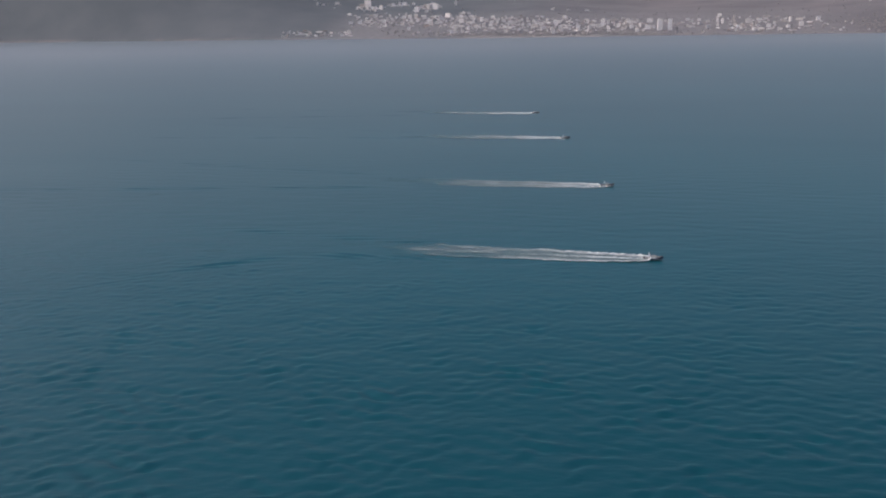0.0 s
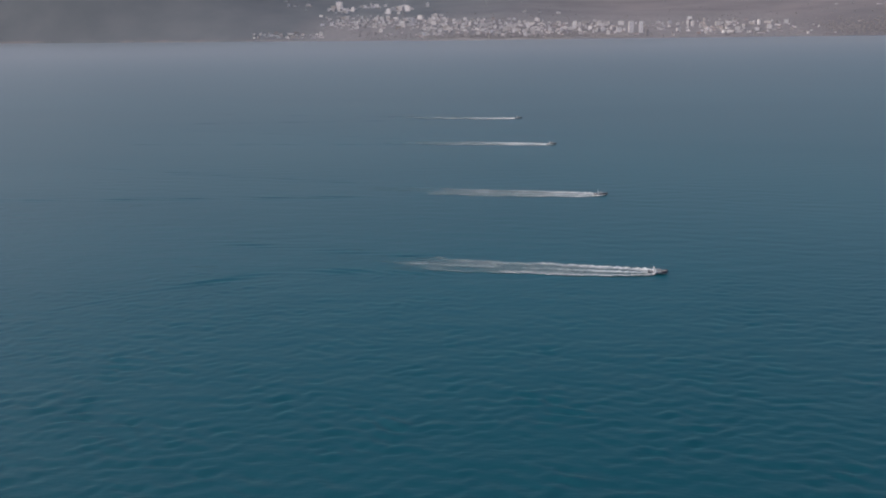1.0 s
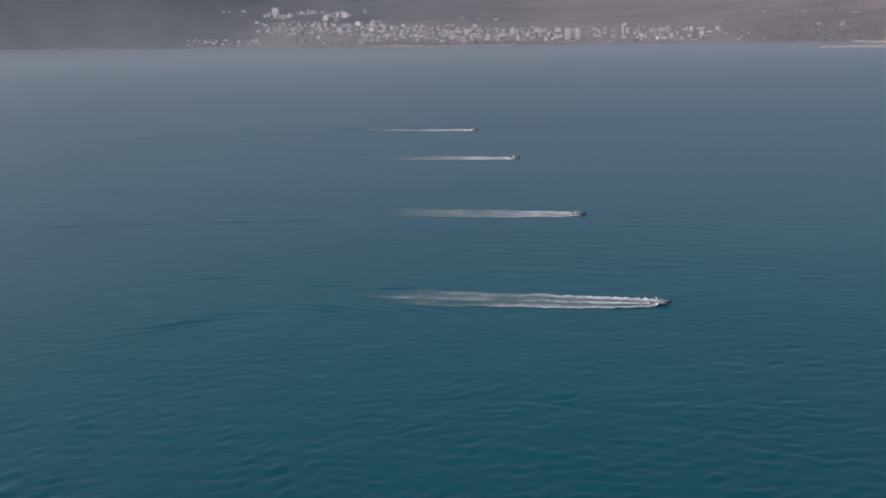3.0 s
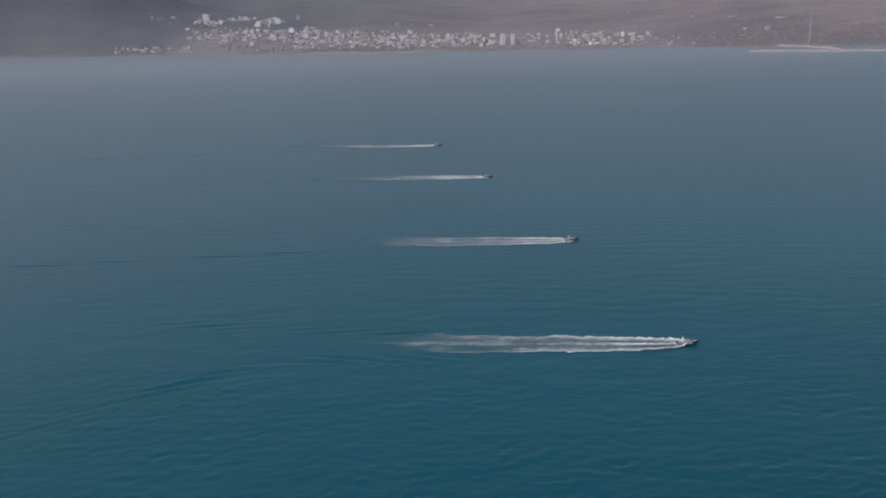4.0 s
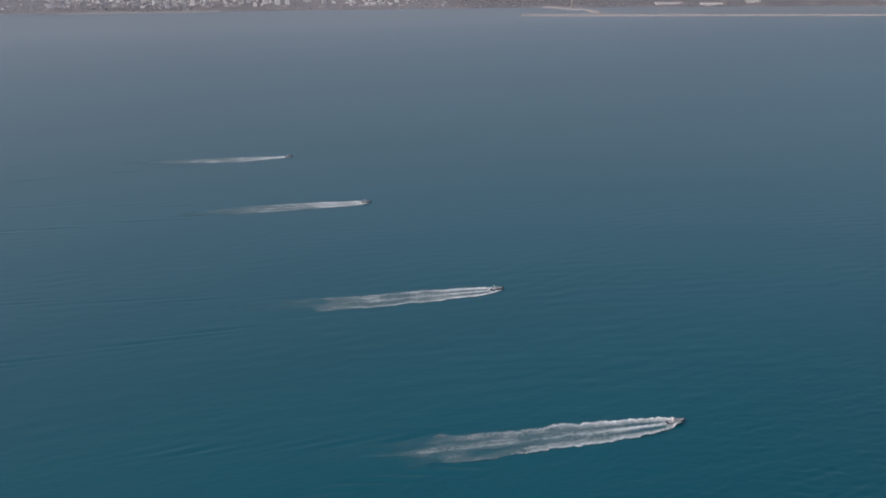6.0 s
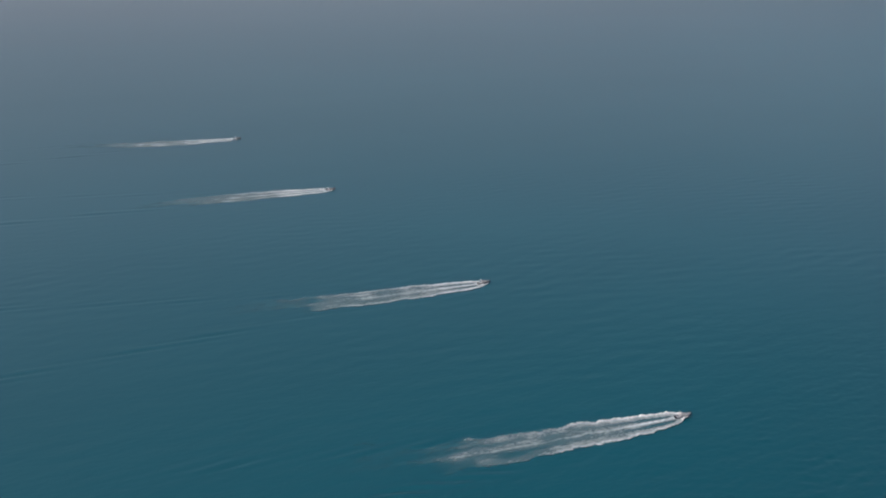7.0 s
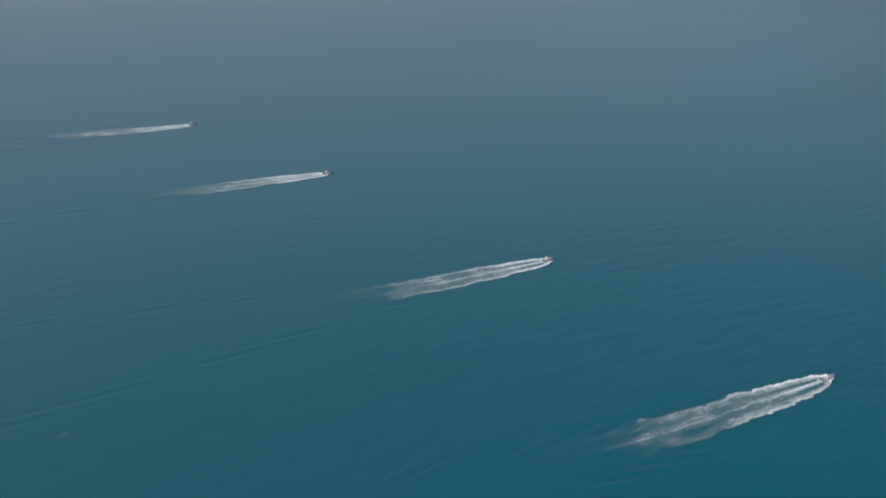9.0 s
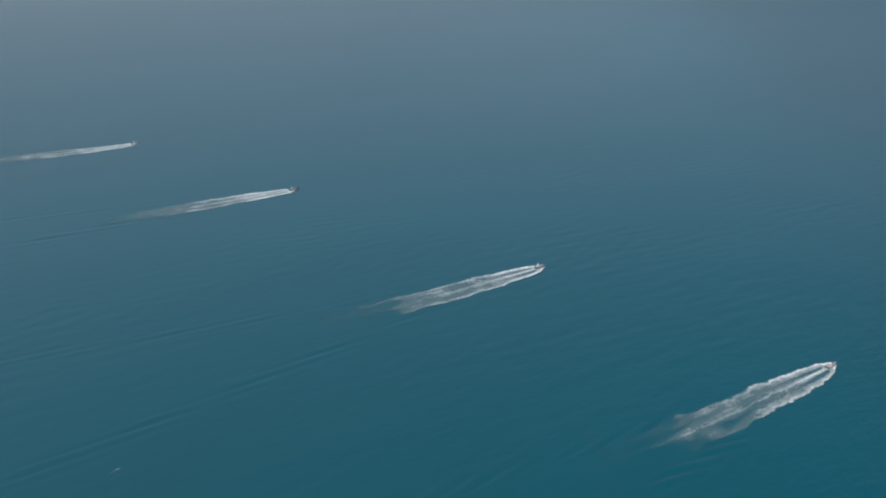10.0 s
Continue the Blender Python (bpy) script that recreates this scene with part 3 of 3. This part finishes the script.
# quarters of the town: x along the shore, q inland, their half widths, how thickly built, the share of tall blocks
QUARTERS = [(-975, 70, 60, 45, 0.6, 0.0), (-850, 95, 150, 50, 0.45, 0.0), (-510, 400, 230, 130, 0.75, 0.05), (-250, 330, 50, 240, 0.8, 0.1), (-110, 300, 100, 150, 0.8, 0.1), (130, 240, 160, 170, 0.75, 0.1),
            (420, 270, 140, 130, 0.7, 0.2), (720, 290, 60, 90, 0.45, 0.1), (980, 240, 130, 150, 0.5, 0.12), (1260, 200, 130, 140, 0.2, 0.05),
            (-940, 630, 55, 40, 0.35, 0.3), (-735, 680, 70, 65, 0.8, 0.5), (-600, 810, 65, 45, 0.9, 0.5), (-455, 690, 60, 75, 0.8, 0.7), (-312, 818, 14, 12, 0.8, 0.6),
            (250, 680, 140, 60, 0.06, 0.1), (1750, 300, 200, 40, 0.03, 0.2), (300, 240, 900, 200, 0.03, 0.1)]


def quarter_at(x, q):
    """How thickly the slope is built at x along the shore and q inland, and the share of tall blocks there."""
    thick = [w * math.exp(-((x - a) / c) ** 4 - ((q - b) / d) ** 4) for a, b, c, d, w, _ in QUARTERS]
    return sum(thick), sum(k * t[5] for k, t in zip(thick, QUARTERS)) / max(sum(thick), 1e-6)


placed, used = [], set()
while len(placed) < 720:
    x, q = town.uniform(-1060, 2700), town.uniform(40, 900)
    thick, tall = quarter_at(x, q)
    if town.random() > thick:
        continue
    y = float(shore_y(x)) + q
    if any(abs(x - a) < 14.5 and abs(y - b) < 15 for a, b in placed) or math.hypot(x - 605, q - 150) < 50:
        continue
    placed.append((x, y))
    pick = town.choices(range(8), (3, 4, 9, 1, 0.5, 0.2, 0.5, 0.5))[0] if town.random() < tall else town.choices(range(8), (3, 3, 0.6, 1.2, 2.6, 1.0, 4, 3) if -780 < x < 350 else (2, 1.5, 0.6, 4, 2, 3, 4, 3))[0]
    z = float(land(np.array(x), np.array(y))) - 1.8
    m = pose(x, y, z, 0, 0, town.choice((0, 0, 12, -15, 90, 78)) + town.uniform(-6, 6)) @ Matrix.Scale((1.05 if tall > 0.4 else 0.88) * town.uniform(0.75, 1.15), 4) @ Matrix.Diagonal((town.uniform(0.65, 1.5), town.uniform(0.6, 1.0), town.uniform(0.6, 1.2), 1))
    if pick in used:
        copy_thing(PROTOS[pick], m)
    else:
        PROTOS[pick].matrix_basis = m
        used.add(pick)


def on_land(x, q):
    y = float(shore_y(np.array(float(x)))) + q
    return x, y, float(land(np.array(float(x)), np.array(y)))


def make_tower(w, floors):
    ob = make_building("tower_block", w, 12, floors, PLASTER, False)
    return tagged(ob, "tall white tower block near the shore", "tower", "twin tower blocks")


for x, w, floors in ((584, 19, 15), (626, 15, 15)):
    px, py, pz = on_land(x, 150)
    make_tower(w, floors).matrix_basis = pose(px, py, pz - 1.2, 0, 0, 6)


def make_radio_mast(height):
    ob = tagged(new("radio_mast"), "thin pale lattice mast standing on the hillside", "mast")
    bm = bmesh.new()
    for k in range(3):
        a = 2 * math.pi * k / 3
        rod(bm, (2.4 * math.cos(a), 2.4 * math.sin(a), 0), (0.5 * math.cos(a), 0.5 * math.sin(a), height), 0.45, 0.3, 6)
    for j in range(12):
        z0, z1 = height * j / 12, height * (j + 1) / 12
        r0, r1 = 2.4 - 1.9 * j / 12, 2.4 - 1.9 * (j + 1) / 12
        for k in range(3):
            a, b = 2 * math.pi * k / 3, 2 * math.pi * (k + 1) / 3
            rod(bm, (r0 * math.cos(a), r0 * math.sin(a), z0), (r1 * math.cos(b), r1 * math.sin(b), z1), 0.16, 0.16, 5)
    part("lattice", bm, STEEL, ob)
    bm = bmesh.new()
    rod(bm, (0, 0, height), (0, 0, height + 9), 0.25, 0.12, 6)
    part("aerial", bm, STEEL, ob)
    return ob


px, py, pz = on_land(-32, 790)
make_radio_mast(36).matrix_basis = pose(px, py, pz - 0.5)


def make_chimney(height):
    ob = tagged(new("chimney"), "tall slender pale chimney by the harbour", "chimney")
    bm = bmesh.new()
    rod(bm, (0, 0, 0), (0, 0, height), 3.4, 2.2, 20)
    part("shaft", bm, STEEL, ob)
    bm = bmesh.new()
    rod(bm, (0, 0, height * 0.93), (0, 0, height * 0.945), 2.9, 2.9, 20)
    part("gallery", bm, STEEL, ob)
    bm = bmesh.new()
    box(bm, -8, 8, -7, 7, 0, 6)
    part("base_block", bm, STONE, ob)
    return ob


make_chimney(122).matrix_basis = pose(1735, 3430, 2.5)


def make_shed(w, d, h):
    ob = tagged(new("warehouse"), "long low white warehouse with a pitched roof", "warehouse", "white warehouses")
    bm = bmesh.new()
    box(bm, -w / 2, w / 2, -d / 2, d / 2, 0, h)
    part("wall", bm, SHED, ob)
    bm = bmesh.new()
    v = [bm.verts.new(p) for p in ((-w / 2 - 1, -d / 2 - 1, h + 0.02), (w / 2 + 1, -d / 2 - 1, h + 0.02), (w / 2 + 1, d / 2 + 1, h + 0.02), (-w / 2 - 1, d / 2 + 1, h + 0.02),
                                   (-w / 2 - 1, 0, h + d * 0.2), (w / 2 + 1, 0, h + d * 0.2))]
    for f in ((0, 1, 5, 4), (2, 3, 4, 5), (1, 2, 5), (3, 0, 4), (3, 2, 1, 0)):
        bm.faces.new([v[i] for i in f])
    part("roof", bm, SHED, ob)
    return ob


shed = make_shed(80, 28, 9)
sheds = [(2360, 45, 1.6, -14), (2560, 45, 1.3, -14), (2790, 60, 1.7, -14), (1375, 737, 1.4, -3), (1620, 567, 1.0, -3), (1800, 494, 1.7, -3), (1985, 460, 1.3, -4), (2500, 430, 0.9, -4)]
for k, (x, q, size, turn) in enumerate(sheds):
    px, py, pz = on_land(x, q)
    pz = min(on_land(x + a * 40 * size, q + b)[2] for a in (-1, 0, 1) for b in (-22 if q < 200 else -11, 0)) + 1.0
    ob = shed if k == 0 else copy_thing(shed, Matrix())
    ob.matrix_basis = pose(px, py, pz - 2.0, 0, 0, turn) @ Matrix.Diagonal((size, 1.3 if q < 200 else 0.7, 0.9 if q < 200 else 0.3, 1))


# ---- breakwaters: rubble mounds with a flat crown ----
def make_breakwater(ax, ay, bx, by, width, crown, seed):
    n = int(math.hypot(bx - ax, by - ay) / 4)
    t, v = np.meshgrid(np.linspace(0, 1, n), np.linspace(-1, 1, 15), indexing="ij")
    nx, ny = -(by - ay), bx - ax
    ln = math.hypot(nx, ny)
    jit = np.random.default_rng(seed).normal(0, 1, t.shape)
    X, Y = ax + (bx - ax) * t + nx / ln * v * width, ay + (by - ay) * t + ny / ln * v * width
    Z = np.clip(crown * 2.2 * (1 - np.abs(v)) - 2.0, -2.5, crown) * smooth01(np.minimum(t, 1 - t) * n / 5 + 0.2) + 0.45 * jit * (np.abs(v) > 0.3)
    return tagged(new("breakwater", sheet("breakwater", X, Y, Z, [STONE])), "long low pale stone breakwater in the sea", "breakwater", "harbour breakwaters")


make_breakwater(1200, 2785, 1612, 2624, 12, 5.0, 1)
make_breakwater(1612, 2624, 2560, 2283, 12, 5.0, 2)
make_breakwater(1770, 3760, 1715, 3260, 22, 4.5, 5)
make_breakwater(1715, 3260, 1545, 2850, 16, 4.5, 6)
make_breakwater(-320, 3560, -255, 3600, 8, 3.0, 3)
make_breakwater(-255, 3600, 330, 3640, 9, 3.2, 4)


# ---- far trees and scrub: nobody could count them ----
def make_woods(count, seed):
    r = np.random.default_rng(seed)
    base = bmesh.new()
    bmesh.ops.create_icosphere(base, subdivisions=1, radius=1.0)
    bv = np.array([v.co[:] for v in base.verts])
    bf = np.array([[v.index for v in f.verts] for f in base.faces])
    base.free()
    vs, fs, n = [], [], 0
    while len(vs) < count:
        x, q = r.uniform(-600, 2800), abs(r.normal(0, 350)) + 14
        thick = 0.02 + 0.25 * math.exp(-((x - 150) / 400) ** 4) * math.exp(-((q - 60) / 50) ** 2) + 0.18 * math.exp(-((x - 1850) / 420) ** 4) * math.exp(-((q - 200) / 90) ** 2)
        if r.random() > thick:
            continue
        y = float(shore_y(np.array(x))) + q
        size = r.uniform(2.0, 4.0)
        z = float(land(np.array(x), np.array(y)))
        vs.append(bv * (1 + r.normal(0, 0.22, bv.shape)) * np.array([size * 1.6, size * 1.4, size * 0.9]) + (x, y, z + size * 0.3))
        fs.append(bf + n)
        n += len(bv)
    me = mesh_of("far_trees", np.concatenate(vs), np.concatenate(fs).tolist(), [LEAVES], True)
    return tagged(new("far_trees", me), "scattered trees and scrub between the houses, paled by haze", "trees", kind="stuff")


make_woods(2400, 5)
